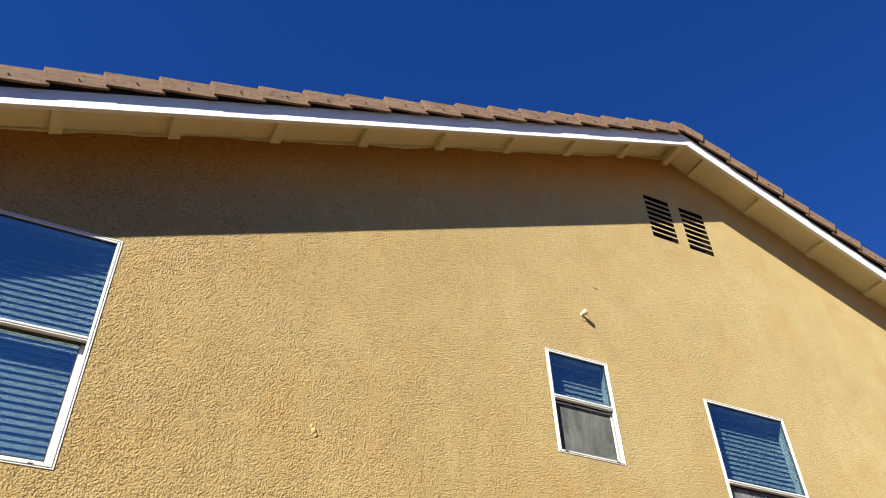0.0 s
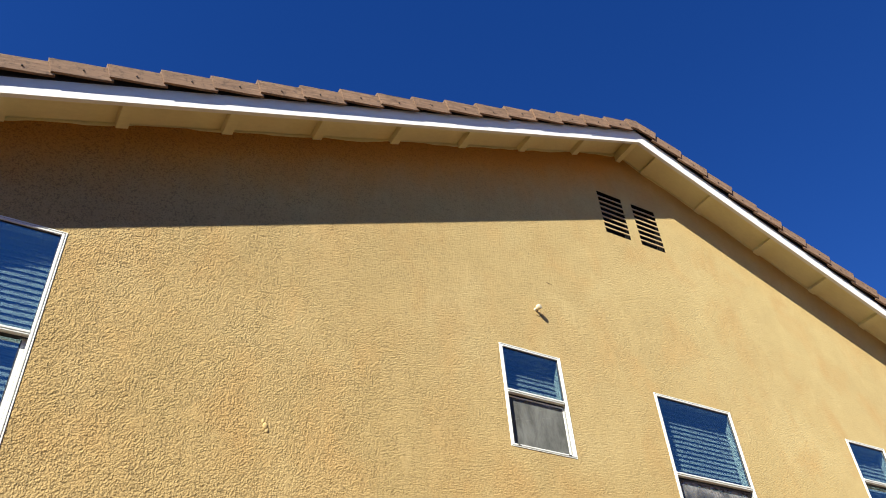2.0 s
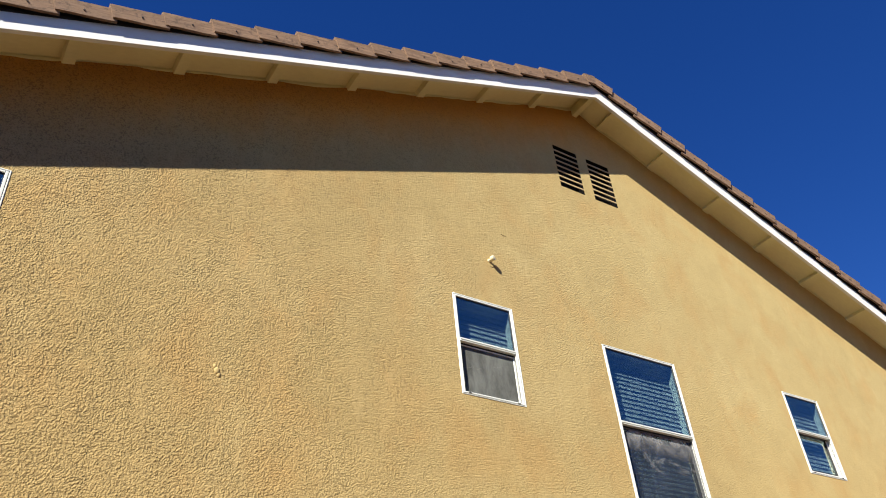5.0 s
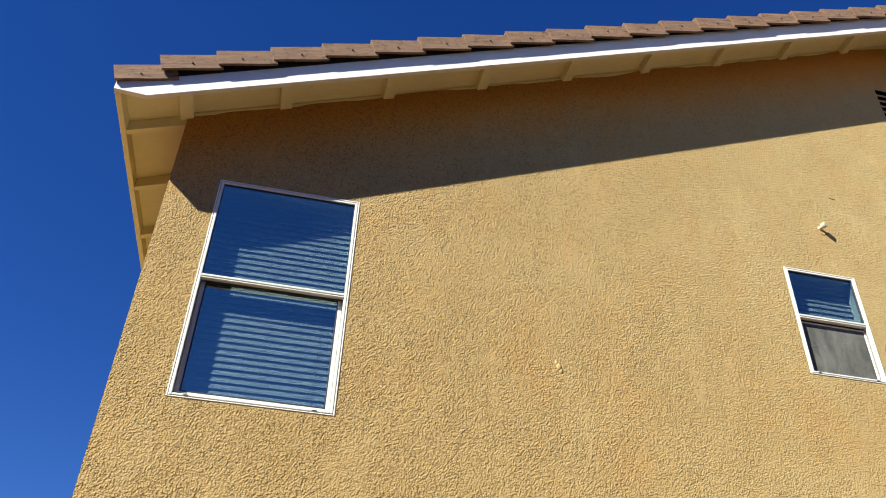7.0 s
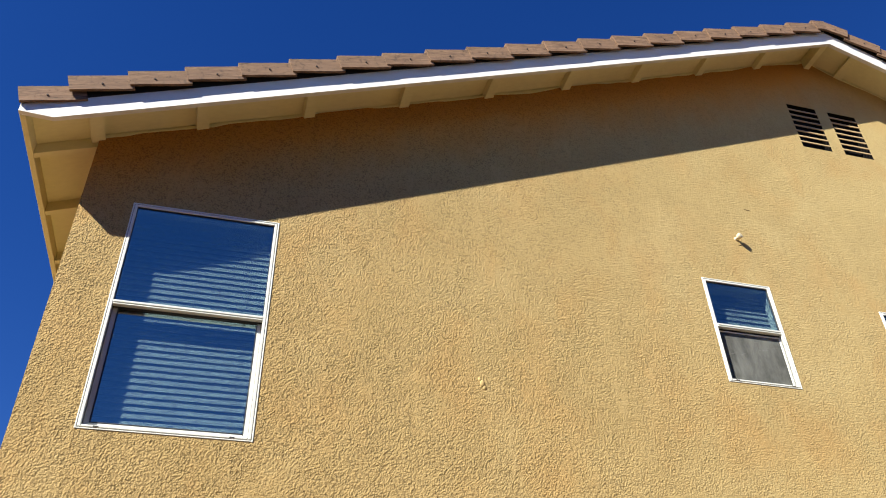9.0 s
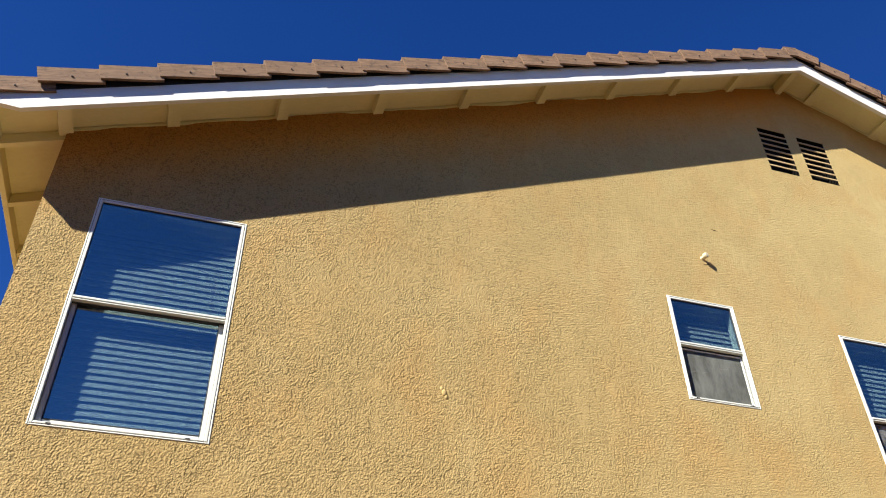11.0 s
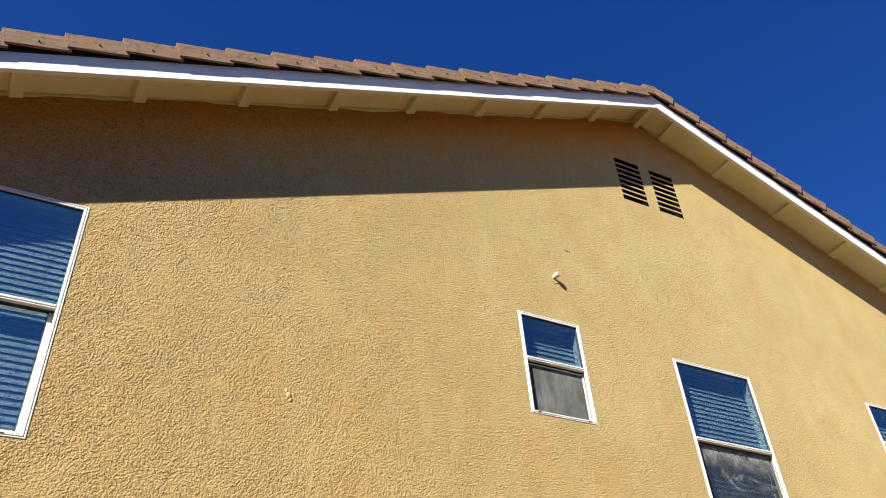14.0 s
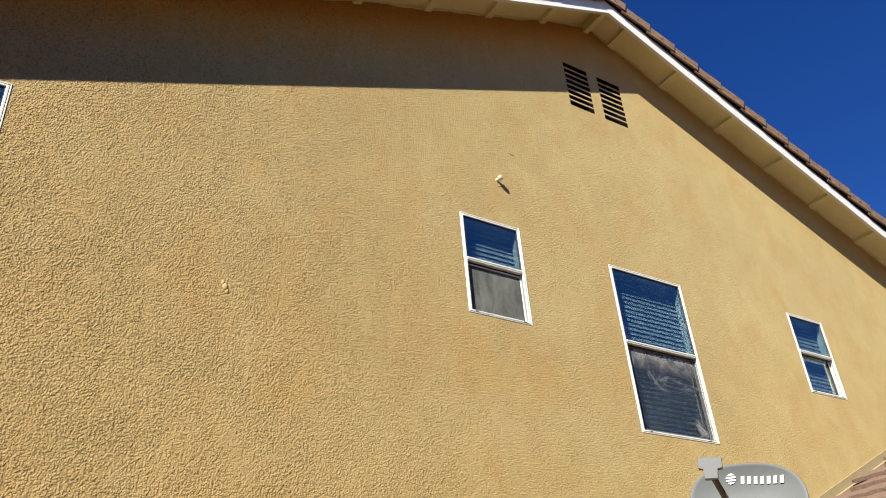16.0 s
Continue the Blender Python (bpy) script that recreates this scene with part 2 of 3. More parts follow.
VENT = plain_material("tan_painted_louver", (0.448, 0.320, 0.160), 0.7)
DARK = plain_material("unlit_black", (0.012, 0.011, 0.010), 0.9)
GROUND = ground_material()
DISH = plain_material("grey_dish_enamel", (0.080, 0.090, 0.090), 0.6, 0.0, 0.06)
DISHARM = plain_material("dark_grey_steel", (0.10, 0.10, 0.10), 0.5, 0.3)
MARK = plain_material("white_print", (0.55, 0.55, 0.55), 0.5, 0.0, 0.03)
HOOK = plain_material("cream_plastic", (0.624, 0.544, 0.352), 0.5)
NAIL = plain_material("rusty_nail", (0.035, 0.025, 0.02), 0.7, 0.2)


# ---- mesh helpers ----
def finish(bm, name, mat):
    bmesh.ops.recalc_face_normals(bm, faces=bm.faces)
    me = bpy.data.meshes.new(name)
    bm.to_mesh(me)
    bm.free()
    me.materials.append(mat)
    return me


def part(name, bm, mat, parent=None, label=""):
    ob = new(name, finish(bm, name, mat))
    ob.parent = parent
    if label:
        ob["label"] = label
    return ob


def shared(name, me, parent, m=None):
    ob = new(name, me)
    ob.parent = parent
    if m is not None:
        ob.matrix_basis = m
    return ob


def empty(name, at=(0, 0, 0)):
    ob = new(name)
    ob.location = at
    ob.empty_display_size = 0.1
    return ob


def box(bm, x0, x1, y0, y1, z0, z1, bevel=0.0):
    vs = [bm.verts.new((x, y, z)) for x in (x0, x1) for y in (y0, y1) for z in (z0, z1)]
    made = [bm.faces.new([vs[i] for i in f]) for f in ((0, 1, 3, 2), (4, 6, 7, 5), (0, 4, 5, 1), (2, 3, 7, 6), (0, 2, 6, 4), (1, 5, 7, 3))]
    if bevel:
        edges = {e for f in made for e in f.edges}
        bmesh.ops.bevel(bm, geom=list(edges), offset=bevel, segments=1, affect="EDGES")


def prism(bm, outline, y0, y1):
    """A solid with the given outline in x and z, from y0 to y1."""
    a = [bm.verts.new((x, y0, z)) for x, z in outline]
    b = [bm.verts.new((x, y1, z)) for x, z in outline]
    n = len(outline)
    bm.faces.new(a)
    bm.faces.new(b[::-1])
    for i in range(n):
        bm.faces.new((a[i], b[i], b[(i + 1) % n], a[(i + 1) % n]))


def tube(bm, points, radius, sides=10):
    """A round bar along points."""
    rings = []
    for i, p in enumerate(points):
        d = (Vector(points[min(i + 1, len(points) - 1)]) - Vector(points[max(i - 1, 0)])).normalized()
        side = d.cross(Vector((0, 0, 1)) if abs(d.z) < 0.9 else Vector((1, 0, 0))).normalized()
        up = side.cross(d)
        r = radius[i] if isinstance(radius, (list, tuple)) else radius
        rings.append([bm.verts.new(Vector(p) + r * (math.cos(a) * side + math.sin(a) * up)) for a in (2 * math.pi * k / sides for k in range(sides))])
    for a, b in zip(rings, rings[1:]):
        for k in range(sides):
            bm.faces.new((a[k], a[(k + 1) % sides], b[(k + 1) % sides], b[k]))
    bm.faces.new(rings[0][::-1])
    bm.faces.new(rings[-1])


# ---- the plan, in metres: gable wall in the plane y = 0, x along it ----
X_LEFT, X_RIGHT, DEPTH = -0.33, 12.64, 9.0
RIDGE_X, SLOPE = 6.155, 0.407
UNDER = 8.256           # underside of the roof boards at the ridge
FASCIA_LOW = 8.088      # lower edge of the rake board at the ridge
EAVE_X = 6.895          # from the ridge to the eave's outer face
OVER = 0.37             # overhang of the rake
WINDOWS = [             # x0, x1, z0, z1, middle of the meeting rail
    (-0.010, 0.935, 3.494, 5.075, 4.304),
    (4.166, 4.771, 4.229, 5.131, 4.700),
    (5.762, 6.686, 3.488, 5.038, 4.288),
    (8.316, 8.920, 4.198, 5.088, 4.653),
]
VENTS = [(5.694, 6.026, 6.886, 7.474), (6.167, 6.496, 6.884, 7.470)]


def under(x):
    return UNDER - SLOPE * abs(x - RIDGE_X)


# ---- ground ----
bm = bmesh.new()
bmesh.ops.create_grid(bm, x_segments=40, y_segments=40, size=900)
ground = part("ground", bm, GROUND)
tagged(ground, "reddish bare earth and gravel ground round the house", "ground", kind="structure")


# ---- walls ----
def gable_wall(name, y0, thickness, openings, label):
    xs = sorted({X_LEFT, X_RIGHT, RIDGE_X, *(v for o in openings for v in o[:2])})
    zs = sorted({0.0, 8.4, *(v for o in openings for v in o[2:4])})
    bm = bmesh.new()
    for x0, x1 in zip(xs, xs[1:]):
        for z0, z1 in zip(zs, zs[1:]):
            if any(o[0] <= x0 and x1 <= o[1] and o[2] <= z0 and z1 <= o[3] for o in openings):
                continue
            bm.faces.new([bm.verts.new(c) for c in ((x0, y0, z0), (x1, y0, z0), (x1, y0, z1), (x0, y0, z1))])
    bmesh.ops.remove_doubles(bm, verts=bm.verts, dist=1e-5)
    for s in (-1, 1):
        bmesh.ops.bisect_plane(bm, geom=bm.verts[:] + bm.edges[:] + bm.faces[:], plane_co=(RIDGE_X, 0, UNDER - 0.004),
                               plane_no=(s * SLOPE, 0, 1), clear_outer=True)
    made = bmesh.ops.extrude_face_region(bm, geom=bm.faces[:])
    bmesh.ops.translate(bm, verts=[v for v in made["geom"] if isinstance(v, bmesh.types.BMVert)], vec=(0, thickness, 0))
    return tagged(part(name, bm, STUCCO), label, "wall", kind="structure")


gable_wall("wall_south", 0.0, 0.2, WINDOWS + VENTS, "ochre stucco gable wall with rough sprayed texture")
gable_wall("wall_north", DEPTH, 0.2, [], "ochre stucco rear gable wall")
for name, x0, x1 in (("wall_west", X_LEFT, X_LEFT + 0.2), ("wall_east", X_RIGHT - 0.2, X_RIGHT)):
    bm = bmesh.new()
    box(bm, x0, x1, 0.202, DEPTH - 0.002, 0, under(X_LEFT) - 0.004)
    tagged(part(name, bm, STUCCO), "ochre stucco side wall under the eave", "wall", kind="structure")
# unseen floor and wall, added black so that the rooms look unlit
bm = bmesh.new()
box(bm, X_LEFT + 0.21, X_RIGHT - 0.21, 0.21, DEPTH - 0.01, 2.72, 2.95)
tagged(part("floor", bm, DARK), "black upper floor added to keep the inside dark", "floor", kind="structure")
bm = bmesh.new()
box(bm, X_LEFT + 0.21, X_RIGHT - 0.21, 0.7, 0.78, 2.96, 5.3)
tagged(part("wall_inside", bm, DARK), "black wall added behind the windows to keep the rooms dark", "wall", kind="structure")


# unseen wall, added to cut low sky light and shade the ground
bm = bmesh.new()
box(bm, -14, 26, -7.2, -7.0, 0, 6.0)
tagged(part("wall_sky_block", bm, STUCCO), "plain stucco wall added out of view to block sky light", "wall", kind="structure")
# a lump and two crumbs left in the stucco
LUMP = plain_material("stucco_lump", (0.43, 0.32, 0.14), 0.9)
for x, z, r in ((2.318, 4.012, 0.020), (2.330, 3.985, 0.014), (2.302, 4.040, 0.012)):
    bm = bmesh.new()
    bmesh.ops.create_icosphere(bm, subdivisions=2, radius=r, matrix=Matrix.Translation((x, 0.0, z)) @ Matrix.Diagonal((0.9, 0.45, 1.3, 1)))
    for vert in bm.verts:
        vert.co += 0.12 * r * noise.noise_vector(vert.co * 90)
    for f in bm.faces:
        f.smooth = True
    part("stucco_lump", bm, LUMP, bpy.data.objects["wall_south"])


# short hairline cracks in the coat
CRACK = plain_material("crack_dirt", (0.10, 0.065, 0.03), 0.95)
for x0, z0, x1, z1 in ((4.770, 5.934, 4.838, 5.922), (4.598, 5.519, 4.660, 5.526)):
    bm = bmesh.new()
    tube(bm, [(x0, 0.0, z0), (x0 * 0.6 + x1 * 0.4, 0.0, z0 * 0.6 + z1 * 0.4 - 0.005), (x0 * 0.3 + x1 * 0.7, 0.0, z1 + 0.004), (x1, 0.0, z1)], [0.0015, 0.004, 0.0035, 0.0015], 6)
    part("crack", bm, CRACK, bpy.data.objects["wall_south"])


# ---- roof ----
roof = tagged(empty("roof", (RIDGE_X, 0, UNDER)), "gabled roof with brown concrete tiles and white rake boards", "roof", kind="structure")


def in_roof(name, bm, mat, label=""):
    bmesh.ops.translate(bm, verts=bm.verts, vec=(-RIDGE_X, 0, -UNDER))
    return part(name, bm, mat, roof, label)


Y_FRONT, Y_BACK = -OVER + 0.038, DEPTH + 0.55
for s in (-1, 1):
    bm = bmesh.new()
    e = RIDGE_X + s * (EAVE_X - 0.04)
    prism(bm, [(RIDGE_X, UNDER), (e, under(e)), (e, under(e) + 0.02), (RIDGE_X, UNDER + 0.02)], Y_FRONT, Y_BACK)
    in_roof("sheathing", bm, SOFFIT, "cream painted roof boards under the eaves")
    bm = bmesh.new()
    prism(bm, [(RIDGE_X, UNDER + 0.023), (e, under(e) + 0.023), (e, under(e) + 0.10), (RIDGE_X, UNDER + 0.10)], Y_FRONT + 0.01, Y_BACK - 0.02)
    in_roof("underlay", bm, FELT_AND_SHADE, "dark felt and battens")
    # rake board, cut level at the eave
    for y0, y1, nm in ((-OVER, -OVER + 0.036, "rake_board"), (Y_BACK + 0.002, Y_BACK + 0.038, "rake_board")):
        bm = bmesh.new()
        e = RIDGE_X + s * EAVE_X
        low = FASCIA_LOW - SLOPE * EAVE_X
        cut = 5.366
        xc = RIDGE_X + s * (FASCIA_LOW - cut) / SLOPE
        outline = [(RIDGE_X, FASCIA_LOW), (xc, cut), (e, cut + 0.012), (e, low + 0.188), (xc, cut + 0.215), (RIDGE_X, FASCIA_LOW + 0.225)]
        prism(bm, outline, y0, y1)
        in_roof(nm, bm, WHITE, "white painted rake board")
    # dark strip drawn in place of the shaded gap below the tiles
    bm = bmesh.new()
    e = RIDGE_X + s * (EAVE_X - 0.01)
    prism(bm, [(RIDGE_X, UNDER + (0.024 if s < 0 else 0.002)), (e, under(e) - (0.016 if s < 0 else 0.038)), (e, under(e) + 0.06), (RIDGE_X, UNDER + 0.06)], -OVER - 0.005, -OVER - 0.0005)
    in_roof("gap_shade_strip", bm, FELT_AND_SHADE)
    # eave board along the house
    bm = bmesh.new()
    xo = RIDGE_X + s * EAVE_X
    box(bm, min(xo, xo - s * 0.038), max(xo, xo - s * 0.038), Y_FRONT + 0.001, Y_BACK, 5.378, 5.378 + 0.145, 0.003)
    in_roof("eave_board", bm, SOFFIT, "cream painted eave board")


def outrigger(x, s, w=0.0):
    """A block that carries the rake from the wall to the rake board."""
    bm = bmesh.new()
    w, d = w or 0.086, 0.050
    lo = [(-w / 2, -d), (w / 2, -d), (w / 2, -0.001), (-w / 2, -0.001)]
    tilt = -s * math.atan(SLOPE)
    pts = [(x + a * math.cos(tilt) - b * math.sin(tilt), under(x) + a * math.sin(tilt) + b * math.cos(tilt)) for a, b in lo]
    prism(bm, pts, Y_FRONT + 0.001, 0.05)
    in_roof("outrigger", bm, SOFFIT)


for k in range(8):
    outrigger(0.299 + 0.7405 * k, -1)
for x in (6.528, 7.26, 8.09, 8.88, 9.62, 10.40, 11.17, 11.95):
    outrigger(x, 1)
outrigger(X_LEFT - 0.02, -1, 0.09)
# ridge beam end
bm = bmesh.new()
prism(bm, [(RIDGE_X - 0.03, UNDER - 0.135), (RIDGE_X + 0.03, UNDER - 0.135), (RIDGE_X + 0.03, UNDER - 0.016), (RIDGE_X, UNDER - 0.003), (RIDGE_X - 0.03, UNDER - 0.016)], Y_FRONT + 0.001, 0.05)
in_roof("ridge_beam", bm, SOFFIT)
# rafter tails under the side eaves
for s in (-1, 1):
    for k in range(15):
        y = 0.02 + 0.62 * k
        bm = bmesh.new()
        xi = RIDGE_X + s * 6.44
        xo = RIDGE_X + s * (EAVE_X - 0.04)
        prism(bm, [(xi, under(xi) - 0.002), (xo, under(xo) - 0.002), (xo, under(xo) - 0.085), (xi, under(xi) - 0.095)], y, y + 0.045)
        in_roof("rafter_tail", bm, SOFFIT)


# cream paint cut in unevenly on the stucco below the soffit
for s in (-1, 1):
    bm = bmesh.new()
    cols = []
    steps = 260
    for i in range(steps + 1):
        x = RIDGE_X + s * (0.02 + 6.45 * i / steps)
        wave = 0.022 + 0.055 * noise.noise((x * 1.9, s * 3.0, 0)) + 0.010 * noise.noise((x * 9.0, s * 5.0, 1))
        top = under(x) - 0.006
        cols.append([bm.verts.new((x, y, z)) for y, z in ((-0.004, top), (-0.004, top - max(wave, 0.006)), (0.002, top - max(wave, 0.006)), (0.002, top))])
    for a, b in zip(cols, cols[1:]):
        for k in range(3):
            bm.faces.new((a[k], b[k], b[k + 1], a[k + 1]))
    in_roof("paint_edge", bm, SOFFIT, "uneven cream paint edge on the stucco")


def rake_tile_mesh(s):
    """An L-shaped trim tile: local x runs up the slope, the lower end at x = 0, top edge at z = 0; face towards -y."""
    bm = bmesh.new()
    length, face, lip, t = 0.395, 0.135, 0.16, 0.022
    n = 5
    rows = []
    for i in range(n):
        f = i / (n - 1)
        x = length * f
        y = -0.014 * (1 - f)
        wob = 0.0016 * math.sin(7 * f + s)
        pts = [(y, -face + wob), (y - 0.001, -0.012), (y + 0.010, 0.0), (y + lip, 0.002), (y + lip, -t), (y + t, -t), (y + t, -face + wob)]
        rows.append([bm.verts.new((x, a, b)) for a, b in pts])
    m = len(rows[0])
    for a, b in zip(rows, rows[1:]):
        for k in range(m):
            bm.faces.new((a[k], a[(k + 1) % m], b[(k + 1) % m], b[k]))
    bm.faces.new(rows[0][::-1])
    bm.faces.new(rows[-1])
    return finish(bm, "rake_tile", RAKE)


def nail_mesh():
    bm = bmesh.new()
    bmesh.ops.create_cone(bm, cap_ends=True, segments=8, radius1=0.008, radius2=0.006, depth=0.012, matrix=Matrix.Rotation(radians(90), 4, "X"))
    return finish(bm, "nail", NAIL)


TILE_L, NAIL_M = rake_tile_mesh(0), nail_mesh()
TILE_STEP, TILE_PITCH = 0.343, 0.325
rng = random.Random(4)
for s in (-1, 1):
    for k in range(21):
        x = RIDGE_X + s * ((6.682 if s < 0 else 6.773) - TILE_STEP * (k - 1) if k else 6.943)
        top = under(x) + (0.132 if k == 0 else 0.168 if k < 6 else 0.160)
        turn = math.atan(TILE_PITCH) + radians(rng.uniform(-0.7, 0.7))
        ax = Vector((-s * math.cos(turn), 0, math.sin(turn)))
        az = Vector((s * math.sin(turn), 0, math.cos(turn)))
        ay = Vector((0, 1, 0))
        m = Matrix((ax, ay, az)).transposed().to_4x4()
        m.translation = Vector((x - RIDGE_X, -OVER - (0.043 if k else 0.014) + rng.uniform(-0.003, 0.003), top - UNDER + rng.uniform(-0.003, 0.003)))
        if k == 20:
            m = m @ Matrix.Diagonal((0.447 if s < 0 else 0.686, 1, 1, 1))
        t = shared("rake_tile", TILE_L, roof, m)
        if k < 20 or s > 0:
            shared("nail", NAIL_M, t, Matrix.Translation((0.185 + rng.uniform(-0.03, 0.03), -0.009, -0.085 + rng.uniform(-0.008, 0.008))))

# field tiles and ridge caps, seen from above only
verts, faces = [], []


def raw_box(cs):
    b = len(verts)
    verts.extend(cs)
    faces.extend([tuple(b + i for i in f) for f in ((0, 1, 3, 2), (4, 6, 7, 5), (0, 4, 5, 1), (2, 3, 7, 6), (0, 2, 6, 4), (1, 5, 7, 3))])


for s in (-1, 1):
    for k in range(20):
        d0 = 6.943 - TILE_STEP * k
        for j in range(29):
            y0 = -0.235 + 0.335 * j + (0.167 if k % 2 else 0.0)
            y1 = y0 + 0.331
            if y1 > Y_BACK + 0.05:
                continue
            za, zb = UNDER - SLOPE * d0 + 0.135, UNDER - SLOPE * d0 + 0.135 + TILE_PITCH * 0.40
            raw_box([(s * d, y, z + dz - UNDER) for d, z in ((d0, za), (max(d0 - 0.40, 0.01), zb)) for y in (y0, y1) for dz in (-0.03, 0)])
for j in range(24):
    y0 = -0.20 + 0.40 * j
    for s in (-1, 1):
        raw_box([(s * d, y, z) for d, z in ((0.0, 0.185), (0.17, 0.115)) for y in (y0, y0 + 0.43) for z in (z - 0.03, z)])
me = bpy.data.meshes.new("field_tiles")
me.from_pydata(verts, [], faces)
me.materials.append(RAKE)
tagged(shared("field_tiles", me, roof), kind="stuff")


# ---- windows ----
def frame_ring(bm, x0, x1, z0, z1, y0, y1, wl, wr, wb, wt, bevel=0.003):
    box(bm, x0, x0 + wl, y0, y1, z0, z1, bevel)
    box(bm, x1 - wr, x1, y0, y1, z0, z1, bevel)
    box(bm, x0 + wl + 0.0005, x1 - wr - 0.0005, y0, y1, z0, z0 + wb, bevel)
    box(bm, x0 + wl + 0.0005, x1 - wr - 0.0005, y0, y1, z1 - wt, z1, bevel)


def pane(bm, x0, x1, y, z0, z1):
    box(bm, x0, x1, y, y + 0.004, z0, z1)


def window(n, x0, x1, z0, z1, mid, screen):
    w = tagged(empty("window_%d" % n, (x0, 0, z0)), "white vinyl single-hung window with blinds behind coated glass", "window", kind="structure")
    W, H, M = x1 - x0, z1 - z0, mid - z0
    # flange on the stucco, a dark joint, then the broader frame face
    bm = bmesh.new()
    frame_ring(bm, 0.001, W - 0.001, 0.001, H - 0.001, -0.004, 0.012, 0.009, 0.009, 0.008, 0.010, 0.002)
    part("nailing_fin", bm, VINYL, w)
    bm = bmesh.new()
    frame_ring(bm, 0.0105, W - 0.0105, 0.0095, H - 0.0115, -0.001, 0.010, 0.002, 0.002, 0.002, 0.002, 0.0)
    part("joint", bm, JOINT, w, "grey joint between flange and frame")
    I = 0.031
    bm = bmesh.new()
    frame_ring(bm, 0.013, W - 0.013, 0.012, H - 0.014, -0.005, 0.0905, I - 0.013, I - 0.013, 0.014, I - 0.014)
    part("window_frame", bm, VINYL, w)
    # upper light
    # bead coloured black to draw the thin shadow line inside the frame
    up = bmesh.new()
    frame_ring(up, I + 0.0005, W - I - 0.0005, M + 0.018, H - I - 0.0005, 0.001, 0.024, 0.004, 0.004, 0.003, 0.005, 0.001)
    part("glazing_bead", up, GASKET_AND_SHADE, w, "glazing bead, black in place of a shadow line")
    bm = bmesh.new()
    pane(bm, I + 0.003, W - I - 0.003, 0.008, M + 0.019, H - I - 0.003)
    g = part("upper_pane", bm, GLASS, w)
    g.visible_shadow = False
    # meeting rail: a bright nose, a groove and a lip below it
    bm = bmesh.new()
    box(bm, I + 0.0005, W - I - 0.0005, -0.007, 0.040, M + 0.001, M + 0.0175, 0.003)
    box(bm, I + 0.0005, W - I - 0.0005, 0.000, 0.040, M - 0.003, M + 0.0005)
    box(bm, I + 0.0005, W - I - 0.0005, -0.005, 0.038, M - 0.012, M - 0.0035, 0.002)
    part("meeting_rail", bm, VINYL, w)
    # black strip added in place of the shade under the rail
    bm = bmesh.new()
    box(bm, I + 0.0005, W - I - 0.0005, 0.024, 0.038, M - 0.018, M - 0.0125, 0.001)
    part("rail_shade_strip", bm, GASKET_AND_SHADE, w, "dark strip in place of shade below the rail")
    # lower sash, set back
    sash = empty("lower_sash", (0, 0, 0))
    sash.parent = w
    bm = bmesh.new()
    S = I + 0.030
    frame_ring(bm, I + 0.001, W - I - 0.001, 0.028, M + 0.012, 0.0405, 0.064, 0.029, 0.029, 0.030, 0.022)
    part("sash_frame", bm, VINYL, sash)
    bm = bmesh.new()
    frame_ring(bm, S + 0.0005, W - S - 0.0005, 0.0585, M - 0.0105, 0.0385, 0.060, 0.004, 0.004, 0.004, 0.005, 0.0)
    part("gasket", bm, GASKET_AND_SHADE, sash)
    bm = bmesh.new()
    pane(bm, S + 0.002, W - S - 0.002, 0.0515, 0.060, M - 0.012)
    g = part("lower_pane", bm, GLASS, sash)
    g.visible_shadow = False
    for x in (I - 0.0002, W - I - 0.0018):
        for y in (0.010, 0.018, 0.030):
            bm = bmesh.new()
            box(bm, x, x + 0.002, y, y + 0.005, 0.029, M - 0.026)
            part("track", bm, JOINT, w)
    # weep slots in the sill
    for x in (0.10 * W, 0.86 * W):
        bm = bmesh.new()
        box(bm, x, x + 0.026, -0.0065, -0.0045, 0.014, 0.022)
        part("weep_slot", bm, GASKET_AND_SHADE, w)
    if screen:
        sc = empty("insect_screen", (0, 0, 0))
        sc.parent = w
        bm = bmesh.new()
        frame_ring(bm, I + 0.002, W - I - 0.002, 0.0275, M - 0.0255, 0.026, 0.036, 0.011, 0.011, 0.011, 0.011, 0.002)
        part("screen_frame", bm, DISHARM if screen == 2 else VINYL, sc)
        bm = bmesh.new()
        pane(bm, I + 0.012, W - I - 0.012, 0.030, 0.037, M - 0.035)
        part("mesh_cloth", bm, SCREEN_DARK if screen == 2 else SCREEN_GREY, sc, "dusty insect mesh")
    return w


window(1, *WINDOWS[0], 0)
window(2, *WINDOWS[1], 1)
window(3, *WINDOWS[2], 2)
window(4, *WINDOWS[3], 0)


def slat_mesh(width):
    bm = bmesh.new()
    n, t = 5, 0.0016
    rows = []
    for i in range(n):
        f = i / (n - 1) * 2 - 1
        d, crown = 0.0255 * f, 0.0035 * (1 - f * f)
        rows.append([bm.verts.new((x, d, crown + dz)) for x, dz in ((0, 0), (width, 0), (width, -t), (0, -t))])
    for a, b in zip(rows, rows[1:]):
        for k in range(4):
            bm.faces.new((a[k], a[(k + 1) % 4], b[(k + 1) % 4], b[k]))
    bm.faces.new(rows[0][::-1])
    bm.faces.new(rows[-1])
    return finish(bm, "slat", SLAT)


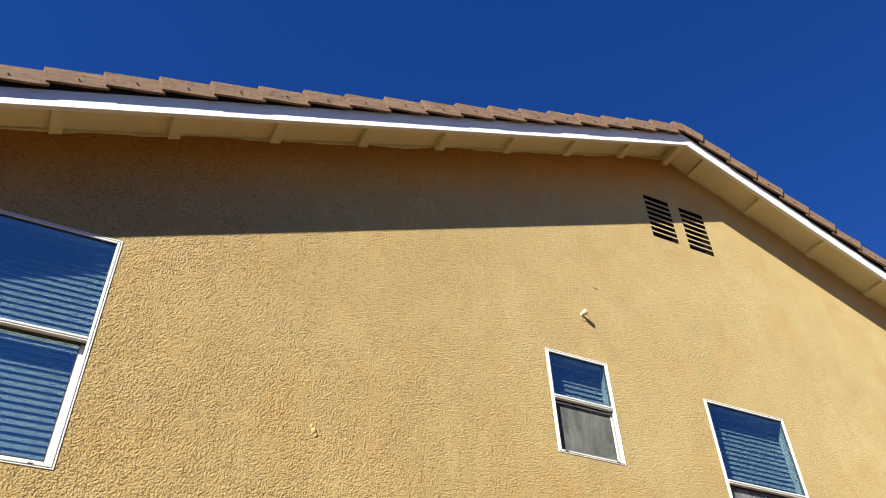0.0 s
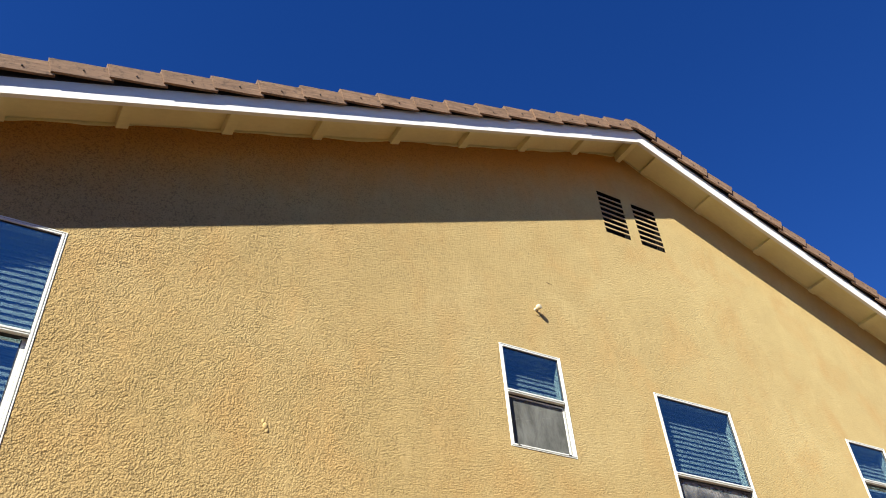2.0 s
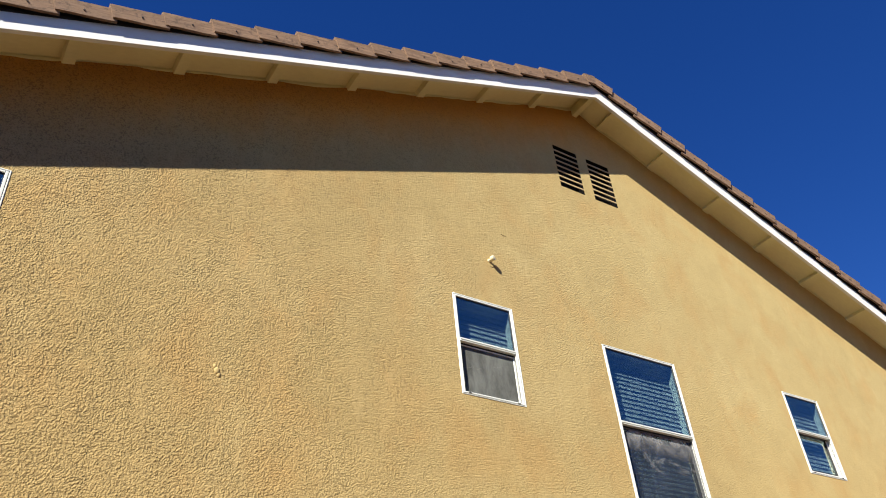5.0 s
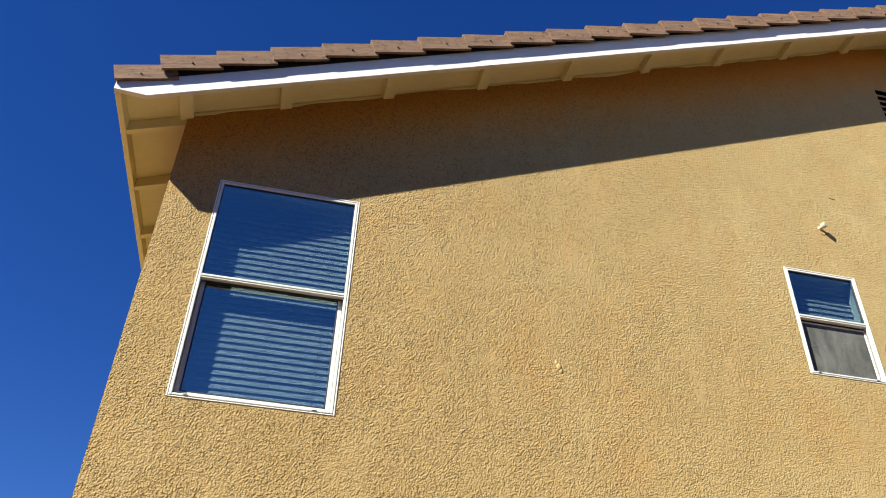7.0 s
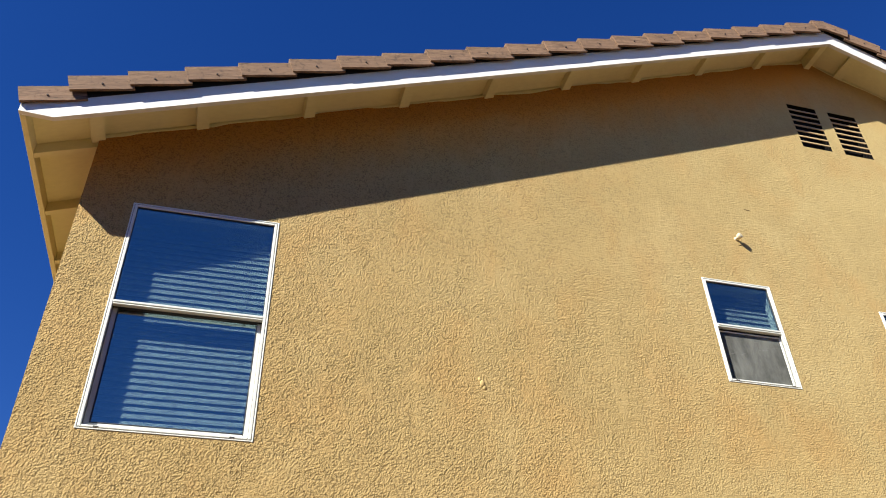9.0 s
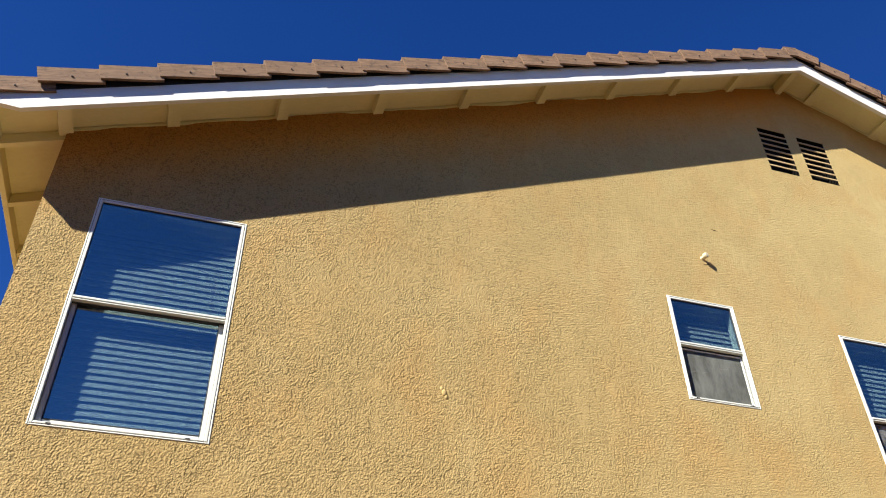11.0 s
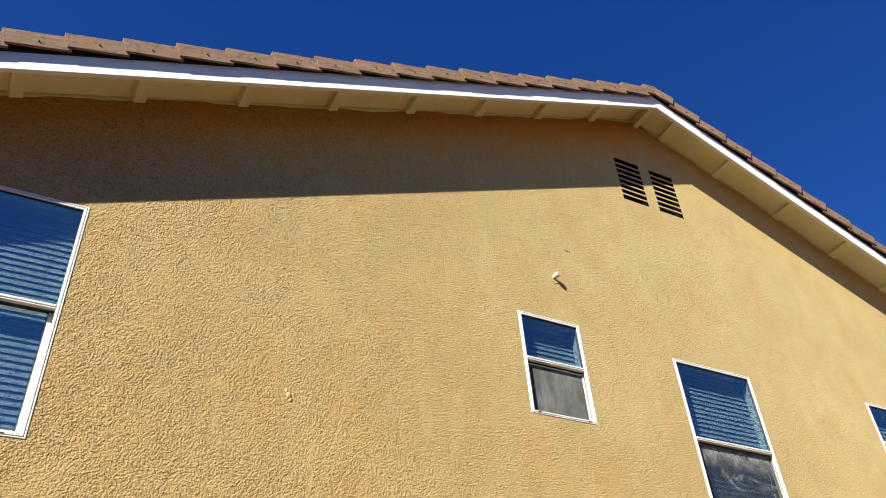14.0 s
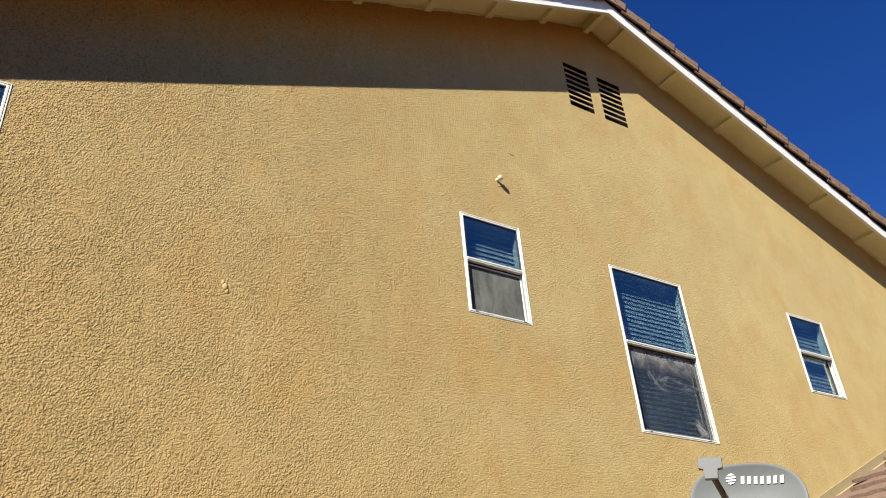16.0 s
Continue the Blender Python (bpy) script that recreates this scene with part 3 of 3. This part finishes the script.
def blind(x0, x1, z0, z1, lift=0.0):
    W = x1 - x0 - 0.024
    b = tagged(empty("venetian_blind", (x0 + 0.012, 0.106, z0)), "white venetian blind with tilted slats behind the window glass", "blind", "window blinds")
    bm = bmesh.new()
    box(bm, 0, W, -0.014, 0.036, z1 - z0 - 0.072, z1 - z0 - 0.012, 0.003)
    part("headrail", bm, SLAT, b)
    sm = slat_mesh(W)
    pitch, tilt = 0.0445, radians(68)
    z = z1 - z0 - 0.098
    r = random.Random(int(x0 * 100) + 7)
    while z > 0.05 + lift:
        shared("slat", sm, b, Matrix.Translation((0, 0, z)) @ Matrix.Rotation(tilt + radians(r.uniform(-1.5, 1.5)), 4, "X") @ Matrix.Rotation(radians(r.uniform(-0.12, 0.12)), 4, "Y"))
        z -= pitch
    bm = bmesh.new()
    box(bm, 0, W, -0.014, 0.030, z + 0.012, z + 0.028, 0.003)
    part("bottom_rail", bm, SLAT, b)
    for f in (0.15, 0.5, 0.85):
        bm = bmesh.new()
        tube(bm, [(W * f, -0.0145, z + 0.02), (W * f, -0.0145, z1 - z0 - 0.06)], 0.0014, 5)
        part("ladder_cord", bm, CORD, b)
    return b


for x0, x1, z0, z1, mid in WINDOWS:
    blind(x0, x1, z0, z1)


# ---- gable vents ----
def gable_vent(x0, x1, z0, z1):
    v = tagged(empty("gable_vent", (x0, 0, z0)), "rectangular attic vent with tan louvers in the stucco gable", "vent", "gable vents")
    W, H = x1 - x0, z1 - z0
    # black backing and liner stand in for the shade inside the opening
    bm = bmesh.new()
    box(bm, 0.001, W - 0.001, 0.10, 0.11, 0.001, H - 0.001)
    part("backing", bm, DARK, v, "black backing in place of the unlit attic")
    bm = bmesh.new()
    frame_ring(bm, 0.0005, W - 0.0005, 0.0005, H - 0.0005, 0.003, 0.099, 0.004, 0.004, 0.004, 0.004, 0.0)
    part("vent_frame", bm, DARK, v, "black liner in place of shade inside the vent")
    n = 8
    for k in range(1, n):
        z = H * k / n
        bm = bmesh.new()
        a, t = 0.003, 0.016
        pts = [(-0.001, z - t / 2), (-0.001, z + t / 2), (0.010, z + t / 2 + a), (0.010, z - t / 2 + a)]
        vs0 = [bm.verts.new((0.0008, y, zz)) for y, zz in pts]
        vs1 = [bm.verts.new((W - 0.0008, y, zz)) for y, zz in pts]
        bm.faces.new(vs0)
        bm.faces.new(vs1[::-1])
        for i in range(4):
            bm.faces.new((vs0[i], vs1[i], vs1[(i + 1) % 4], vs0[(i + 1) % 4]))
        part("louver", bm, VENT, v)


for o in VENTS:
    gable_vent(*o)


# ---- cable hook on the wall ----
hook = tagged(empty("wall_hook", (4.598, 0, 5.578)), "small cream plastic cable stub jutting from the stucco", "hook")
bm = bmesh.new()
tube(bm, [(0, 0.01, 0), (0, -0.006, 0)], [0.020, 0.016], 12)
part("base_plate", bm, HOOK, hook)
bm = bmesh.new()
tube(bm, [(0, -0.004, 0), (0.002, -0.016, 0.001), (0.005, -0.032, 0.002)], [0.014, 0.011, 0.012], 10)
part("stem", bm, HOOK, hook)
bm = bmesh.new()
tube(bm, [(0.005, -0.028, 0.002), (0.006, -0.032, 0.002), (0.011, -0.056, 0.003), (0.012, -0.060, 0.003)], [0.018, 0.024, 0.023, 0.014], 14)
part("cap", bm, HOOK, hook)


# ---- low side roof against the wall ----
def low(x):
    return 3.225 + SLOPE * (x - 8.25)


low_roof = tagged(empty("low_roof", (7.0, 0, low(7.0))), "low side roof with pinkish terracotta concrete tiles", "roof", kind="structure")
bm = bmesh.new()
prism(bm, [(7.0, low(7.0) - 0.16), (11.6, low(11.6) - 0.16), (11.6, low(11.6) - 0.07), (7.0, low(7.0) - 0.07)], -3.0, -0.003)
bmesh.ops.translate(bm, verts=bm.verts, vec=(-7.0, 0, -low(7.0)))
part("deck", bm, FELT_AND_SHADE, low_roof)
bm = bmesh.new()
prism(bm, [(7.0, low(7.0) - 0.06), (11.6, low(11.6) - 0.06), (11.6, low(11.6) + 0.062), (7.0, low(7.0) + 0.062)], -0.016, -0.002)
prism(bm, [(7.0, low(7.0) - 0.062), (11.6, low(11.6) - 0.062), (11.6, low(11.6) - 0.02), (7.0, low(7.0) - 0.02)], -0.055, -0.0165)
bmesh.ops.translate(bm, verts=bm.verts, vec=(-7.0, 0, -low(7.0)))
part("wall_flashing", bm, plain_material("tan_flashing", (0.29, 0.225, 0.118), 0.85), low_roof, "tan painted wall flashing")


def low_tile_mesh():
    """A ribbed flat tile: local x up the slope, lower butt at 0."""
    bm = bmesh.new()
    prof = [(0.0, 0.0), (0.006, 0.012), (0.08, 0.014), (0.16, 0.011), (0.25, 0.015), (0.318, 0.012), (0.324, 0.0)]
    ends = []
    for x in (0.0, 0.42):
        ends.append([bm.verts.new((x, -y, z)) for y, z in prof] + [bm.verts.new((x, -y, -0.022)) for y, z in (prof[-1], prof[0])])
    a, b = ends
    n = len(a)
    for k in range(n):
        bm.faces.new((a[k], a[(k + 1) % n], b[(k + 1) % n], b[k]))
    bm.faces.new(a[::-1])
    bm.faces.new(b)
    return finish(bm, "roof_tile", LOWTILE)


LT = low_tile_mesh()
for k in range(13):
    for j in range(9):
        x = 6.96 + 0.352 * k
        y = -0.07 - (0.165 if k % 2 else 0.0) - 0.332 * j + rng.uniform(-0.006, 0.006)
        turn = math.atan(SLOPE - 0.095) + radians(rng.uniform(-0.5, 0.5))
        m = Matrix.Translation((x - 7.0, y, low(x) - low(7.0) + 0.022)) @ Matrix.Rotation(-turn, 4, "Y")
        shared("roof_tile", LT, low_roof, m)
bm = bmesh.new()
box(bm, 7.4, 11.5, -2.7, -0.004, 0, 2.60)
tagged(part("wall_annex", bm, STUCCO), "ochre stucco walls of the low annex", "wall", kind="structure")


# ---- satellite dish on the wall ----
dish = tagged(empty("satellite_dish", (6.150, -0.52, 2.853)), "grey oval satellite dish with white print bolted to the wall", "satellite dish")
normal = Vector((-0.80, -0.55, 0.22)).normalized()
side = Vector((0, 0, 1)).cross(normal).normalized()
lift = normal.cross(side)
DISH_ROLL = radians(-6)
side, lift = side * math.cos(DISH_ROLL) + lift * math.sin(DISH_ROLL), lift * math.cos(DISH_ROLL) - side * math.sin(DISH_ROLL)
DISH_TURN = Matrix((side, lift, normal)).transposed()


def on_dish(a, b, d):
    return DISH_TURN @ Vector((a, b, d))


def bowl(r):
    return 0.085 * r * r - 0.085


def oval(ang, r):
    c, s = math.cos(ang), math.sin(ang)
    k = (abs(c) ** 2.5 + abs(s) ** 2.5) ** (-1 / 2.5)
    return 0.412 * r * k * c, 0.30 * r * k * s


bm = bmesh.new()
N = 56
layers = []
for rr, back_by in [(0.0, 0), (0.25, 0), (0.5, 0), (0.75, 0), (0.93, 0), (0.985, 0.0), (1.0, 0.003), (1.004, 0.012), (0.97, 0.012), (0.7, 0.008), (0.3, 0.008), (0.0, 0.008)]:
    if rr == 0:
        layers.append([bm.verts.new(on_dish(0, 0, bowl(0) - back_by))])
        continue
    ring = []
    for k in range(N):
        a, b = oval(2 * math.pi * k / N, rr)
        ring.append(bm.verts.new(on_dish(a, b, bowl(rr) - back_by)))
    layers.append(ring)
for a, b in zip(layers, layers[1:]):
    for k in range(N):
        if len(a) == 1:
            bm.faces.new((a[0], b[k], b[(k + 1) % N]))
        elif len(b) == 1:
            bm.faces.new((a[k], a[(k + 1) % N], b[0]))
        else:
            bm.faces.new((a[k], a[(k + 1) % N], b[(k + 1) % N], b[k]))
for f in bm.faces:
    f.smooth = True
reflector = part("reflector", bm, DISH, dish)


def dish_print(name, outline):
    """A thin white mark that follows the bowl."""
    bm = bmesh.new()
    front, rear = [], []
    for a, b in outline:
        r = math.hypot(a / 0.412, b / 0.30)
        front.append(bm.verts.new(on_dish(a, b, bowl(r) + 0.005)))
        rear.append(bm.verts.new(on_dish(a, b, bowl(r) + 0.001)))
    n = len(outline)
    bm.faces.new(front)
    bm.faces.new(rear[::-1])
    for k in range(n):
        bm.faces.new((front[k], rear[k], rear[(k + 1) % n], front[(k + 1) % n]))
    part(name, bm, MARK, reflector, "plain white printed mark")


PRINT_Z = 0.215
# a round mark of slanting stripes
for k in range(4):
    za = -0.036 + 0.0195 * k
    zb = za + 0.0135
    half = [math.sqrt(max(0.038 ** 2 - z * z, 0.0001)) for z in (za, zb)]
    dish_print("stripe_mark", [(-0.105 - half[0], PRINT_Z - 0.02 + za), (-0.105 + half[0], PRINT_Z - 0.014 + za),
                               (-0.105 + half[1], PRINT_Z - 0.014 + zb), (-0.105 - half[1], PRINT_Z - 0.02 + zb)])
for i in range(7):
    xa = -0.040 + 0.046 * i
    dish_print("bar_mark", [(xa, PRINT_Z - 0.052 - 0.004 * i), (xa + 0.026, PRINT_Z - 0.052 - 0.004 * i), (xa + 0.034, PRINT_Z - 0.004 * i), (xa + 0.008, PRINT_Z - 0.004 * i)])

feed = Vector((5.55, -0.71, 2.985)) - Vector((6.125, -0.52, 2.838))
bm = bmesh.new()
foot = on_dish(0.0, -0.30, 0.03)
points = [foot + Vector((0.05, 0.04, -0.03)), foot + on_dish(0, -0.03, 0.10), foot.lerp(feed, 0.55) + Vector((0, 0, -0.06)), feed + Vector((0.02, 0.01, -0.07))]
tube(bm, points, [0.030, 0.028, 0.024, 0.022], 8)
part("feed_arm", bm, DISHARM, dish, "dark steel feed arm")
bm = bmesh.new()
face_turn = Matrix((Vector((0.60, -0.80, 0.0)), Vector((0.80, 0.60, 0.0)), Vector((0, 0, 1)))).transposed().to_4x4()
prism(bm, [(-0.080, -0.014), (-0.045, -0.014), (-0.045, -0.085), (0.043, -0.085), (0.043, -0.014), (0.080, -0.014), (0.080, 0.060), (-0.080, 0.060)], -0.03, 0.03)
bmesh.ops.bevel(bm, geom=bm.edges[:], offset=0.003, segments=1, affect="EDGES")
bmesh.ops.transform(bm, matrix=Matrix.Translation(feed) @ face_turn @ Matrix.Rotation(radians(7), 4, "Y"), verts=bm.verts)
part("feed_housing", bm, plain_material("grey_housing_plastic", (0.11, 0.115, 0.12), 0.5, 0.0, 0.05), dish, "grey plastic feed housing")
bm = bmesh.new()
rear = on_dish(0, 0, bowl(0) - 0.012)
tube(bm, [rear, rear + Vector((0.10, 0.10, -0.02)), rear + Vector((0.14, 0.16, -0.16)), Vector((0.20, 0.515, -0.24))], 0.024, 12)
part("mast", bm, DISHARM, dish)
bm = bmesh.new()
box(bm, 0.12, 0.28, 0.505, 0.519, -0.36, -0.12, 0.004)
part("foot_plate", bm, DISHARM, dish)
